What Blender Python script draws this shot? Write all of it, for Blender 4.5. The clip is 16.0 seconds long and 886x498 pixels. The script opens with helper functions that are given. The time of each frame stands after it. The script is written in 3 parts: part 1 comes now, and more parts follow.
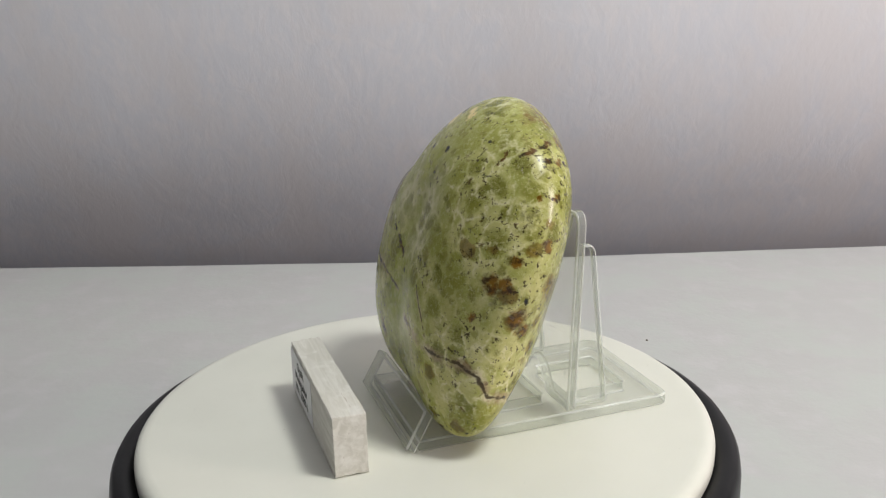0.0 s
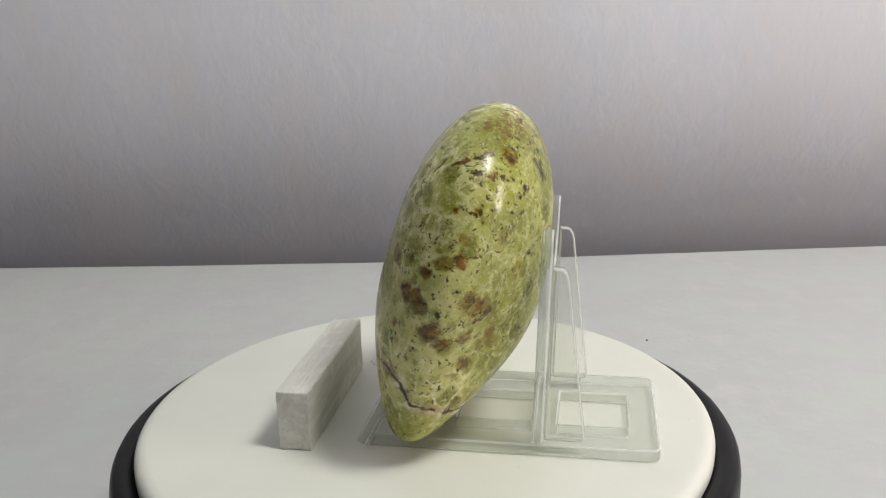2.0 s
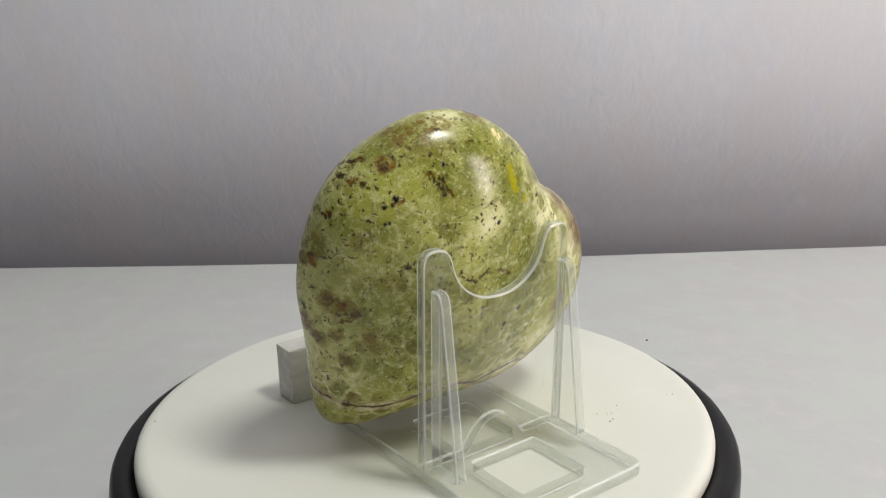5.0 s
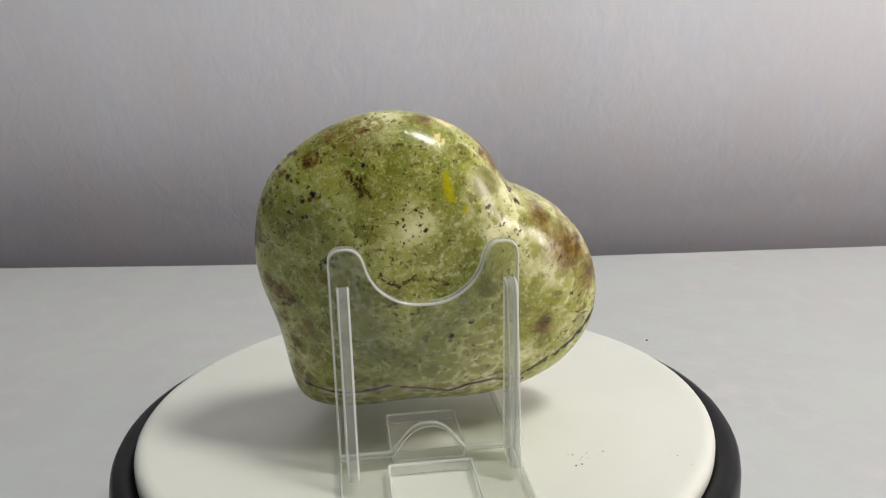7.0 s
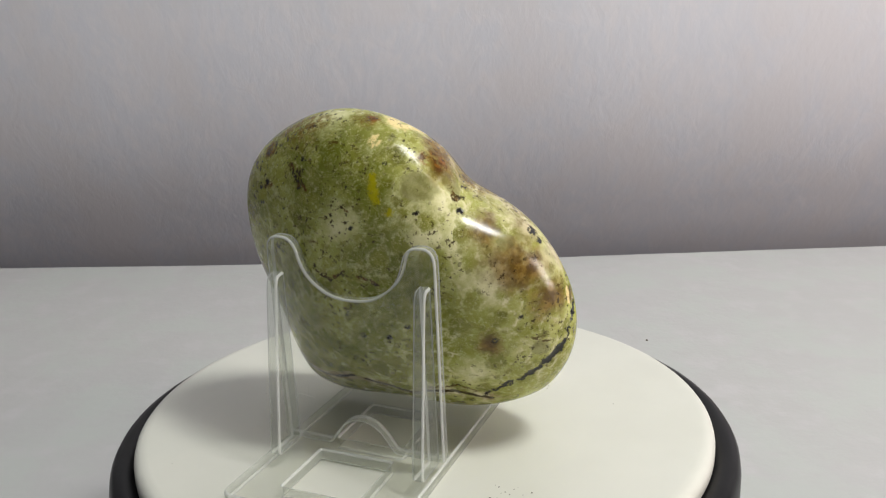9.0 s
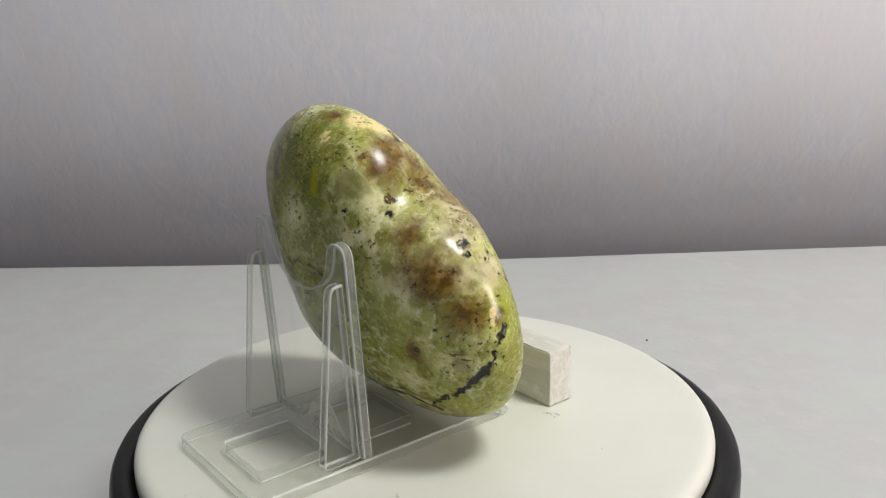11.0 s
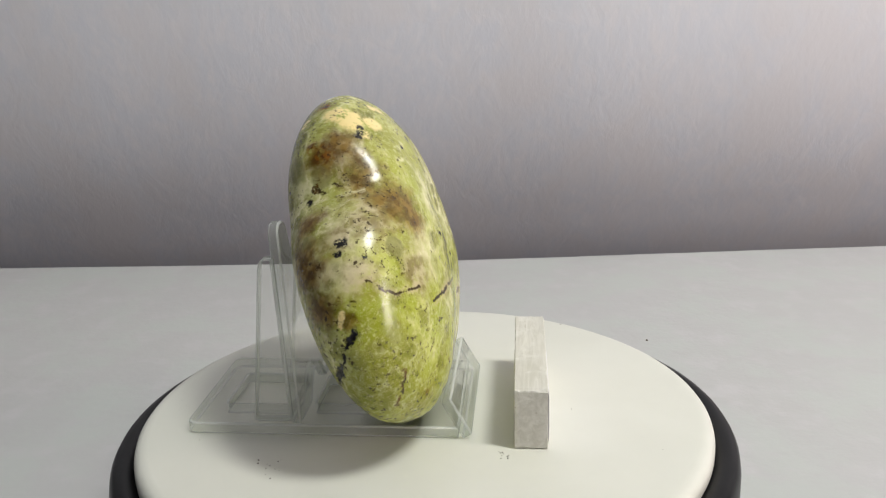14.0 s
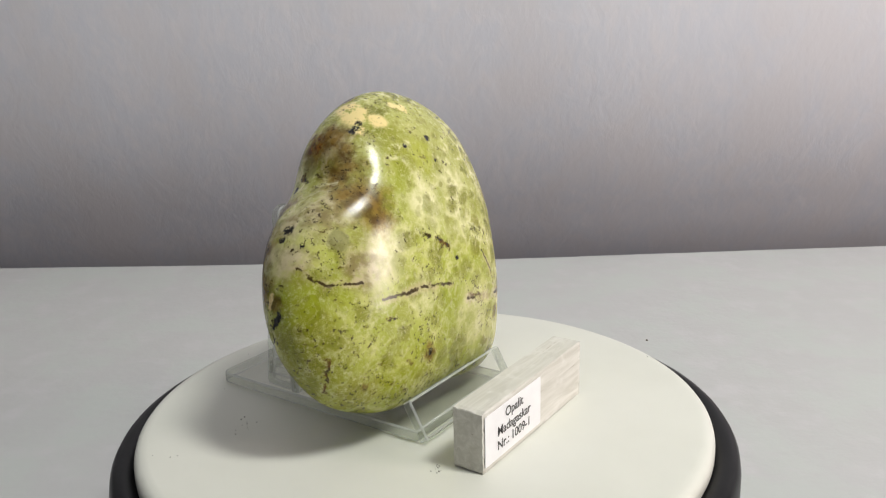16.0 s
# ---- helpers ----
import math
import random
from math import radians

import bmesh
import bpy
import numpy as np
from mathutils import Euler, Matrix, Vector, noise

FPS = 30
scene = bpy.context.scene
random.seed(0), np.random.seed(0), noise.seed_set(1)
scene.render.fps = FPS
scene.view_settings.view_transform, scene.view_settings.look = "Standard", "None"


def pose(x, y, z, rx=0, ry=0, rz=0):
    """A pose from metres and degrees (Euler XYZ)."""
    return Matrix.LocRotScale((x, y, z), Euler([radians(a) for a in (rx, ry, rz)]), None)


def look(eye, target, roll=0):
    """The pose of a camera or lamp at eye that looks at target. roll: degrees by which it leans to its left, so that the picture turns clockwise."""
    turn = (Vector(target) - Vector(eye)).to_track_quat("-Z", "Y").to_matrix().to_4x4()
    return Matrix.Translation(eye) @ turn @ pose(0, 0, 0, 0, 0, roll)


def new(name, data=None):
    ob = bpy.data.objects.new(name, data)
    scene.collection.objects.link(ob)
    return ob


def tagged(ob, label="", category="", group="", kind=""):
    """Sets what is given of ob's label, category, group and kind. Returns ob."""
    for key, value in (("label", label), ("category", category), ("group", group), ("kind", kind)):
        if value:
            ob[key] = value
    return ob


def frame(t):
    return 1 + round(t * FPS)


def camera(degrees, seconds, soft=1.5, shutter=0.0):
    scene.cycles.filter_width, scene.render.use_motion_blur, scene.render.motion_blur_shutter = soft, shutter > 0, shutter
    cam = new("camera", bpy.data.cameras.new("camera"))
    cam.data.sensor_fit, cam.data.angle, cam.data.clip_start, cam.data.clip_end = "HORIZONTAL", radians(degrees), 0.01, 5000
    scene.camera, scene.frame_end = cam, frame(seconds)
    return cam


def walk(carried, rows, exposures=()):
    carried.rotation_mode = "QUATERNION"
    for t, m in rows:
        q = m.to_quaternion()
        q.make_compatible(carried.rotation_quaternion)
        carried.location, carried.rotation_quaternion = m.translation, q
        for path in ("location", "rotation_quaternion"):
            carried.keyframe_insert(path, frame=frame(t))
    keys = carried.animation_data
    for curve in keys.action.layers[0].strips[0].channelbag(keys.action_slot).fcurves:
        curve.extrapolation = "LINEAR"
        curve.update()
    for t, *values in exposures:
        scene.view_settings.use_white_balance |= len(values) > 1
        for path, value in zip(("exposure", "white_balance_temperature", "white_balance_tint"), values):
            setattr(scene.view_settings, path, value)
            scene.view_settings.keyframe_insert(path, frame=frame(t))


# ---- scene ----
# ---------- camera: fixed on a tripod before the turntable ----------
cam = camera(53.16, 16.0, soft=1.2)
EYE = Vector((0.0, -0.26906, 0.13212))
PAN, TILT = radians(1.423), radians(-16.169)
AIM = EYE + Vector((math.sin(PAN) * math.cos(TILT), math.cos(PAN) * math.cos(TILT), math.sin(TILT)))
walk(cam, [(0.0, look(EYE, AIM, -1.548)), (16.0, look(EYE, AIM, -1.548))], exposures=[(0.0, 0.12), (16.0, 0.12)])

# ---------- light ----------
world = bpy.data.worlds.new("room_light")
scene.world = world
world.use_nodes = True
world.node_tree.nodes["Background"].inputs["Color"].default_value = (0.9, 0.93, 1.0, 1)
world.node_tree.nodes["Background"].inputs["Strength"].default_value = 0.05


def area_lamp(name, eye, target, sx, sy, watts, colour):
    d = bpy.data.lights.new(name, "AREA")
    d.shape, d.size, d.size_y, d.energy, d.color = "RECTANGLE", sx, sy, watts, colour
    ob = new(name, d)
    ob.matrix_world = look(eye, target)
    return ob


area_lamp("lamp_over_table", (0.44, -0.23, 0.96), (0, 0.02, 0.0), 0.145, 0.25, 6.4, (0.985, 1.0, 0.945))
area_lamp("lamp_beside_table", (1.10, -0.38, 0.28), (0.30, 0.25, 0.08), 0.24, 0.50, 6.4, (1.0, 0.87, 0.82))
# added broad fill from above, only to lift the ambient level in the room
area_lamp("ceiling_fill", (0.2, -0.6, 1.6), (0.2, -0.6, 0), 2.4, 2.4, 4.9, (0.95, 0.97, 1.0))


# ---------- material helpers ----------
def rgb(*c):
    return (*c, 1.0)


class Nodes:
    """A material and short ways to add nodes to it."""

    def __init__(self, name):
        self.mat = bpy.data.materials.new(name)
        self.mat.use_nodes = True
        self.nt = self.mat.node_tree
        self.bsdf = self.nt.nodes["Principled BSDF"]
        self.co = self.nt.nodes.new("ShaderNodeTexCoord").outputs["Object"]

    def link(self, a, b):
        self.nt.links.new(a, b)

    def put(self, socket, value):
        if hasattr(value, "is_output"):
            self.link(value, socket)
        else:
            socket.default_value = value

    def noise(self, scale, detail=4, rough=0.55, co=None, distortion=0.0, colour=False):
        n = self.nt.nodes.new("ShaderNodeTexNoise")
        self.link(co or self.co, n.inputs["Vector"])
        n.inputs["Scale"].default_value, n.inputs["Detail"].default_value = scale, detail
        n.inputs["Roughness"].default_value, n.inputs["Distortion"].default_value = rough, distortion
        return n.outputs["Color" if colour else "Fac"]

    def voronoi(self, scale, feature="F1", co=None, out="Distance", randomness=1.0):
        n = self.nt.nodes.new("ShaderNodeTexVoronoi")
        n.feature = feature
        self.link(co or self.co, n.inputs["Vector"])
        n.inputs["Scale"].default_value, n.inputs["Randomness"].default_value = scale, randomness
        return n.outputs[out]

    def math(self, op, a, b=0.0, clamp=False):
        n = self.nt.nodes.new("ShaderNodeMath")
        n.operation, n.use_clamp = op, clamp
        self.put(n.inputs[0], a)
        self.put(n.inputs[1], b)
        return n.outputs[0]

    def vmath(self, op, a, b=(0, 0, 0), out=0):
        n = self.nt.nodes.new("ShaderNodeVectorMath")
        n.operation = op
        self.put(n.inputs[0], a)
        self.put(n.inputs[1], b)
        return n.outputs[out]

    def scaled(self, a, sx, sy, sz):
        return self.vmath("MULTIPLY", a, (sx, sy, sz))

    def span(self, a, lo, hi, to_lo=0.0, to_hi=1.0, smooth=True):
        n = self.nt.nodes.new("ShaderNodeMapRange")
        n.interpolation_type = "SMOOTHSTEP" if smooth else "LINEAR"
        self.put(n.inputs["Value"], a)
        for k, v in (("From Min", lo), ("From Max", hi), ("To Min", to_lo), ("To Max", to_hi)):
            n.inputs[k].default_value = v
        return n.outputs["Result"]

    def mix(self, fac, a, b, blend="MIX"):
        n = self.nt.nodes.new("ShaderNodeMix")
        n.data_type, n.blend_type = "RGBA", blend
        self.put(n.inputs[0], fac)
        self.put(n.inputs[6], a)
        self.put(n.inputs[7], b)
        return n.outputs[2]

    def bump(self, height, strength=0.3, distance=0.001, normal=None):
        n = self.nt.nodes.new("ShaderNodeBump")
        n.inputs["Strength"].default_value, n.inputs["Distance"].default_value = strength, distance
        self.link(height, n.inputs["Height"])
        if normal:
            self.link(normal, n.inputs["Normal"])
        return n.outputs["Normal"]

    def done(self, colour=None, rough=None, normal=None, **others):
        for key, v in (("Base Color", colour), ("Roughness", rough), ("Normal", normal), *others.items()):
            if v is not None:
                self.put(self.bsdf.inputs[key.replace("_", " ")], v)
        return self.mat


def table_material():
    m = Nodes("white_table_cloth")
    c = m.mix(m.noise(9, 5), rgb(0.525, 0.525, 0.515), rgb(0.555, 0.55, 0.555))
    c = m.mix(m.span(m.noise(60, 4), 0.45, 0.75), c, rgb(0.575, 0.565, 0.57))
    c = m.mix(m.span(m.noise(26, 4, 0.6), 0.42, 0.66), c, rgb(0.545, 0.565, 0.545))
    h = m.math("ADD", m.noise(240, 4), m.math("MULTIPLY", m.noise(45, 3), 1.5))
    return m.done(c, 0.6, m.bump(h, 0.25, 0.0008))


def backdrop_material():
    m = Nodes("lilac_grey_backdrop")
    tall = m.vmath("ADD", m.scaled(m.co, 1.0, 1.0, 0.6), m.scaled(m.noise(11, 3, colour=True), 0.03, 0.03, 0.05))
    c = m.mix(m.noise(7, 4, co=tall), rgb(0.650, 0.668, 0.735), rgb(0.695, 0.708, 0.765))
    c = m.mix(m.span(m.noise(90, 5, co=tall), 0.35, 0.8), c, rgb(0.735, 0.725, 0.765))
    c = m.mix(m.span(m.noise(16, 4, 0.6, co=tall), 0.40, 0.66), c, rgb(0.700, 0.687, 0.720))
    h = m.math("ADD", m.noise(42, 4, co=tall, distortion=0.6), m.math("MULTIPLY", m.noise(260, 3, co=m.scaled(m.co, 1, 1, 0.5)), 0.25))
    return m.done(c, 0.75, m.bump(h, 0.19, 0.003))


def plain_material(name, a, b, scale, rough, bump=0.1, dist=0.0005, **others):
    m = Nodes(name)
    c = m.mix(m.span(m.noise(scale, 5), 0.3, 0.7), rgb(*a), rgb(*b))
    return m.done(c, rough, m.bump(m.noise(scale * 6, 3), bump, dist), **others)


def see_through(m, clear, share, shader):
    """Mixes the shader with clear transparency; share is the shader's part."""
    t = m.nt.nodes.new("ShaderNodeBsdfTransparent")
    t.inputs["Color"].default_value = clear
    mixer = m.nt.nodes.new("ShaderNodeMixShader")
    m.put(mixer.inputs[0], share)
    m.link(t.outputs[0], mixer.inputs[1])
    m.link(shader, mixer.inputs[2])
    return mixer


def acrylic_material():
    """Clear sheet: see-through, with a mirror gloss that grows at grazing angles, and a faint haze of scratches."""
    m = Nodes("clear_acrylic")
    scratch = m.noise(900, 2, co=m.scaled(m.co, 1.0, 0.12, 0.25))
    bump = m.bump(scratch, 0.02, 0.0001)
    gloss = m.nt.nodes.new("ShaderNodeBsdfGlossy")
    m.put(gloss.inputs["Roughness"], m.span(m.noise(160, 4), 0.5, 0.8, 0.02, 0.14))
    m.link(bump, gloss.inputs["Normal"])
    lw = m.nt.nodes.new("ShaderNodeLayerWeight")
    lw.inputs["Blend"].default_value = 0.5
    shine = m.math("ADD", 0.04, m.math("MULTIPLY", m.math("POWER", lw.outputs["Facing"], 5.0), 0.9))
    sheet = see_through(m, rgb(0.970, 0.973, 0.960), shine, gloss.outputs[0])
    haze = m.nt.nodes.new("ShaderNodeBsdfDiffuse")
    haze.inputs["Color"].default_value = rgb(0.8, 0.82, 0.8)
    both = m.nt.nodes.new("ShaderNodeMixShader")
    hair = m.voronoi(220, "DISTANCE_TO_EDGE", m.scaled(m.co, 1.0, 0.7, 1.0))
    scuff = m.math("MULTIPLY", m.span(hair, 0.012, 0.0), m.span(m.noise(120, 4), 0.58, 0.66))
    m.put(both.inputs[0], m.math("ADD", m.span(m.noise(60, 4), 0.4, 0.8, 0.001, 0.010), m.math("MULTIPLY", scuff, 0.5)))
    m.link(sheet.outputs[0], both.inputs[1])
    m.link(haze.outputs[0], both.inputs[2])
    m.link(both.outputs[0], m.nt.nodes["Material Output"].inputs["Surface"])
    return m.mat


def edge_material(name, share, rough):
    """The sheet's cut rims, whiter than its faces: gathered light is painted in."""
    m = Nodes(name)
    m.done(m.mix(m.noise(300, 3), rgb(0.84, 0.86, 0.84), rgb(0.94, 0.95, 0.93)), rough, m.bump(m.noise(1500, 2), 0.1, 0.0002), IOR=1.6)
    mixer = see_through(m, rgb(0.86, 0.88, 0.85), share, m.bsdf.outputs[0])
    m.link(mixer.outputs[0], m.nt.nodes["Material Output"].inputs["Surface"])
    return m.mat


def wood_material():
    m = Nodes("whitewashed_wood")
    g = m.scaled(m.co, 0.10, 1.0, 1.0)
    w = m.noise(340, 6, 0.65, co=g, distortion=0.8)
    c = m.mix(m.span(w, 0.35, 0.7), rgb(0.60, 0.58, 0.52), rgb(0.75, 0.73, 0.68))
    c = m.mix(m.span(m.noise(120, 4), 0.52, 0.75), c, rgb(0.80, 0.785, 0.745))
    c = m.mix(m.span(m.noise(700, 3, co=g), 0.68, 0.80), c, rgb(0.33, 0.27, 0.20))
    return m.done(c, 0.62, m.bump(w, 0.25, 0.0004))


# Places on the stone, in its own space, in millimetres, with their radius; lines carry their half width first
BROWN = [(7.0, -40.9, -3.6, 2.8), (10.9, -42.4, -4.1, 2.3), (14.5, -41.4, -14.0, 3.0), (16.2, -38.9, -19.0, 1.9), (1.9, -39.5, -13.8, 1.4), (13.9, -42.0, 2.6, 1.7), (22.9, -39.3, 6.3, 1.4), (24.9, -32.6, -7.7, 1.3), (20.8, -37.5, 18.9, 1.0), (25.0, -35.9, 17.9, 0.9), (28.6, -19.0, 30.9, 2.0), (13.9, -41.6, -14.1, 2.8), (15.9, -39.4, -18.5, 2.4), (22.9, -39.3, 5.9, 1.9), (13.6, -41.9, 3.1, 1.5), (26.1, -34.9, 18.5, 1.0), (28.7, -20.1, 30.2, 2.5), (27.4, -28.4, 26.5, 1.2)]
BLACK = [(-2.6, -7.9, 28.2, 0.8), (9.0, -21.5, 32.0, 0.6), (16.7, -41.7, -8.8, 0.9), (32.4, -20.4, 15.7, 0.6), (32.1, -15.7, 3.0, 0.8), (31.8, -5.1, 22.1, 0.7), (30.2, -4.4, 29.4, 0.7), (32.0, -18.4, 22.0, 0.9), (31.9, -21.4, 19.9, 0.8), (32.2, -21.6, 15.7, 0.6), (21.7, 18.5, 29.2, 0.6), (28.5, 10.2, 23.0, 0.5), (28.9, 11.4, 11.8, 0.7), (32.9, -11.1, 15.5, 0.6), (5.5, 42.3, -21.1, 1.0), (18.7, 21.6, -17.6, 0.9), (20.6, 16.1, -21.5, 0.9), (24.1, 9.4, -21.1, 0.9), (2.7, 48.9, -13.5, 0.7), (19.4, 27.1, 16.3, 0.7), (9.5, 33.1, 15.7, 0.6), (-8.4, 45.8, 8.1, 1.0), (-8.1, 48.0, 5.8, 0.6), (8.9, 33.5, 15.4, 1.2)]
BLACK_B = [(19.8, 26.7, 16.1, 0.7), (-7.8, 45.5, 8.5, 1.4), (-7.8, 48.0, 5.9, 0.9), (-2.7, -8.3, 27.9, 1.1), (-6.2, 3.0, 27.3, 0.8), (-6.7, -8.4, 21.3, 0.6), (-6.9, 46.1, 8.2, 1.4), (-7.1, 48.2, 5.7, 0.8), (-14.3, 45.4, 5.2, 0.8), (-16.7, -8.3, -8.9, 0.8), (-24.7, 9.4, -33.6, 1.1)]
GRAIN = [(3.4, -29.8, 17.8, 2.8), (8.4, -39.2, 5.9, 3.2), (3.3, -36.7, 3.8, 2.3), (-6.7, -22.8, 7.7, 1.7), (-18.6, 0.3, -2.9, 3.2), (12.7, -37.7, 15.1, 2.5), (-5.0, -32.5, -6.6, 3.1), (27.4, -29.0, -4.1, 3.2), (31.2, -26.0, 12.3, 2.9), (29.4, -11.0, 31.7, 2.0), (24.6, -27.9, 29.8, 1.5), (30.1, -19.0, -4.4, 2.3), (29.2, -13.8, 31.6, 3.2), (28.4, -3.1, 33.3, 3.2), (20.1, 18.9, 30.8, 3.5), (17.1, 26.5, 23.3, 3.3), (31.3, 0.2, 21.0, 2.4), (11.8, 34.8, -17.0, 3.4), (3.2, 40.3, -29.0, 3.2), (11.6, 38.9, -9.4, 2.3), (-20.2, 52.5, -18.1, 2.9), (-19.1, 37.2, 4.9, 2.7), (-19.8, 2.7, -4.4, 3.8), (-20.4, 12.2, 2.2, 2.9)]
GRAIN_B = [(-18.2, -6.3, -38.9, 4.8), (-27.2, 21.0, -23.9, 2.9)]
CREAM = [(5.4, -4.7, 37.4, 1.2), (20.8, 14.0, 34.6, 1.8), (9.7, 13.2, 38.2, 4.1), (4.5, 14.4, 36.1, 3.8), (0.0, 15.4, 33.1, 2.0), (5.2, 12.4, 37.1, 3.7), (0.5, 8.0, 34.8, 3.1)]
TIP = [(2.3, -40.0, -44.9, 5.0), (-17.5, 51.5, -32.8, 8.0)]
RUST = [(23.5, -36.4, -5.8, 2.9), (20.4, -34.5, -17.4, 2.3), (18.8, -32.5, -26.0, 2.4), (24.1, -25.7, -18.0, 2.1), (23.8, -38.3, 11.6, 1.5), (23.9, -34.6, -7.8, 3.5), (-13.5, 54.8, -10.2, 2.5), (-26.9, 18.9, -33.9, 1.3), (-26.7, 35.2, -36.9, 1.3)]
OCHRE = [(25.1, -10.1, 37.5, 5.2), (20.7, -16.4, 38.0, 2.9), (24.8, -5.1, 38.3, 4.0), (24.9, -12.9, 37.0, 2.8), (17.0, 8.9, 39.7, 2.8)]
SMOKE = [(25.4, -28.7, -11.3, 2.8), (18.1, -39.4, 14.3, 2.2), (10.1, -42.4, -7.7, 2.8)]
ORANGE = [(16.4, 9.5, 39.6, 2.0), (7.7, 27.0, 26.5, 2.0), (10.3, 24.4, 30.2, 1.5), (8.4, 26.3, 27.8, 3.3), (13.1, 24.5, 29.6, 1.7), (8.6, 25.8, 28.4, 2.0)]
YELLOW = [(23.8, 21.4, 16.4, 1.1)]
UMBER = [(6.1, 41.0, -22.0, 2.8), (7.1, 23.4, 31.2, 2.3), (6.4, 40.3, -22.3, 2.6), (-3.2, 21.4, 27.3, 2.8), (1.4, 49.3, 0.7, 5.5), (-4.5, 54.1, -9.0, 4.4), (6.6, 39.7, 10.7, 3.2), (-11.1, 28.1, 17.1, 3.3), (8.0, 26.2, 27.8, 4.2), (2.3, 22.6, 30.3, 3.0), (-4.1, 25.5, 21.8, 5.0), (-15.0, 24.3, 15.2, 5.7), (-18.4, 22.6, 10.4, 4.3), (-24.7, 9.4, -33.6, 1.7)]
PALE = [(29.8, 8.9, 13.8, 3.7), (13.1, 30.4, 18.6, 5.2), (21.5, 24.5, 17.2, 3.8), (10.5, 41.9, -2.7, 5.3), (21.8, -2.0, 40.3, 5.0), (5.1, 34.8, -32.3, 4.2), (12.9, 35.7, 9.4, 5.0), (18.6, 29.1, 9.7, 4.5), (-7.1, 43.3, 10.5, 4.4), (-8.3, 51.4, 0.9, 4.3), (-13.1, 48.6, 2.8, 2.8), (-1.0, 46.9, 6.8, 2.9), (-21.6, 21.0, 1.9, 6.4), (-14.6, 2.8, 11.7, 7.5), (-7.9, -12.2, 15.4, 6.3), (-12.5, -12.0, 1.7, 6.3), (-16.8, -14.0, -29.4, 6.4), (-24.3, 11.2, -14.7, 4.4)]
GREY = [(18.1, 25.9, 23.1, 4.0), (3.3, 44.7, 7.3, 2.3), (7.3, 29.3, 22.1, 3.3), (16.3, 27.5, 22.4, 3.7), (-3.7, 51.1, -24.2, 2.7), (-19.0, 35.8, 5.8, 3.1)]
PINK = [(6.0, 45.9, 1.7, 4.7), (4.0, 38.3, 13.0, 2.8), (-2.3, 50.7, 1.1, 3.0), (-5.8, 43.7, 10.4, 3.4), (2.8, 22.5, 30.6, 4.8), (-11.8, 35.7, 13.7, 6.4), (-13.7, 49.6, 0.9, 4.2), (-23.1, 30.7, -2.4, 5.0)]
FRESH = [(-6.8, -2.6, 24.4, 5.5)]
SAP = [(-19.2, 51.4, -31.5, 8.5), (-23.6, 48.5, -22.0, 6.9), (-25.3, 37.8, -39.7, 5.8)]
STREAK_LINES = [(0.6, [(10.7, -28.9, 27.0), (13.8, -27.5, 30.2)]), (0.6, [(16.5, -29.7, 29.3), (20.1, -29.2, 30.3)]), (0.6, [(23.9, -31.1, 27.3), (29.3, -25.7, 25.6)]), (0.8, [(23.5, -30.9, 27.8), (29.3, -25.9, 25.6)]), (0.7, [(18.7, -29.7, 29.8), (23.7, -26.8, 31.3), (25.1, -24.8, 31.7)]), (0.6, [(31.1, -5.8, 26.4), (31.7, -3.2, 21.3)]), (0.6, [(32.1, -19.9, 20.4), (32.2, -16.5, 21.5)]), (0.3, [(25.4, -37.0, 7.0), (29.5, -29.3, 6.8)]), (0.7, [(30.9, -8.8, 27.8), (31.8, -5.3, 22.3)]), (0.8, [(22.8, -33.0, -13.1), (25.9, -28.5, -10.0)]), (0.4, [(30.3, 6.9, 16.2), (29.7, 8.8, 17.3), (28.8, 11.6, 16.4)])]
STREAK_LINES_B = [(0.5, [(31.6, -0.2, -1.9), (30.5, 4.0, -3.7)]), (0.5, [(30.2, 5.2, -2.7), (29.2, 8.3, -1.2)]), (0.5, [(27.5, 11.7, -2.3), (24.6, 16.3, -4.5)]), (0.5, [(8.3, 30.6, 19.8), (5.7, 31.4, 18.5)]), (0.4, [(7.5, 19.2, -41.2), (5.0, 28.0, -38.7), (-1.1, 32.7, -42.1)]), (0.7, [(9.1, 31.0, 19.0), (4.8, 31.6, 18.2)]), (0.5, [(3.1, 29.5, 20.5), (0.3, 29.5, 19.7)]), (0.7, [(-19.3, 6.4, 2.0), (-18.8, 3.7, 0.7)]), (0.8, [(-18.1, 0.7, -0.4), (-16.9, -4.8, -4.4)]), (0.4, [(-27.0, 26.6, -18.2), (-26.8, 22.2, -18.8)]), (0.6, [(-25.0, 45.7, -26.0), (-24.3, 46.2, -31.4), (-22.4, 46.0, -36.6)]), (0.6, [(-17.0, -12.9, -22.6), (-15.5, -18.5, -23.9)])]
INK_LINES = [(0.4, [(6.0, -27.8, 23.9), (8.8, -30.1, 24.0)]), (0.9, [(1.9, 14.4, 34.7), (0.5, 18.0, 32.4)]), (1.1, [(0.3, 17.7, 32.4), (1.4, 14.5, 34.3)])]
VEIN_LINES = [(0.7, [(-17.2, -12.1, -23.4), (-9.8, -31.2, -27.0), (-2.2, -39.1, -27.9), (3.0, -41.8, -31.4), (5.9, -41.6, -37.5), (11.2, -37.5, -39.8)]), (0.9, [(-4.5, 33.8, -44.9), (3.8, 26.1, -41.6), (6.7, 17.9, -42.7), (6.2, 12.0, -45.3), (10.9, 5.8, -42.7), (16.4, -4.3, -40.0), (15.0, -10.6, -42.5), (13.7, -19.8, -44.5), (12.5, -33.4, -41.9)])]
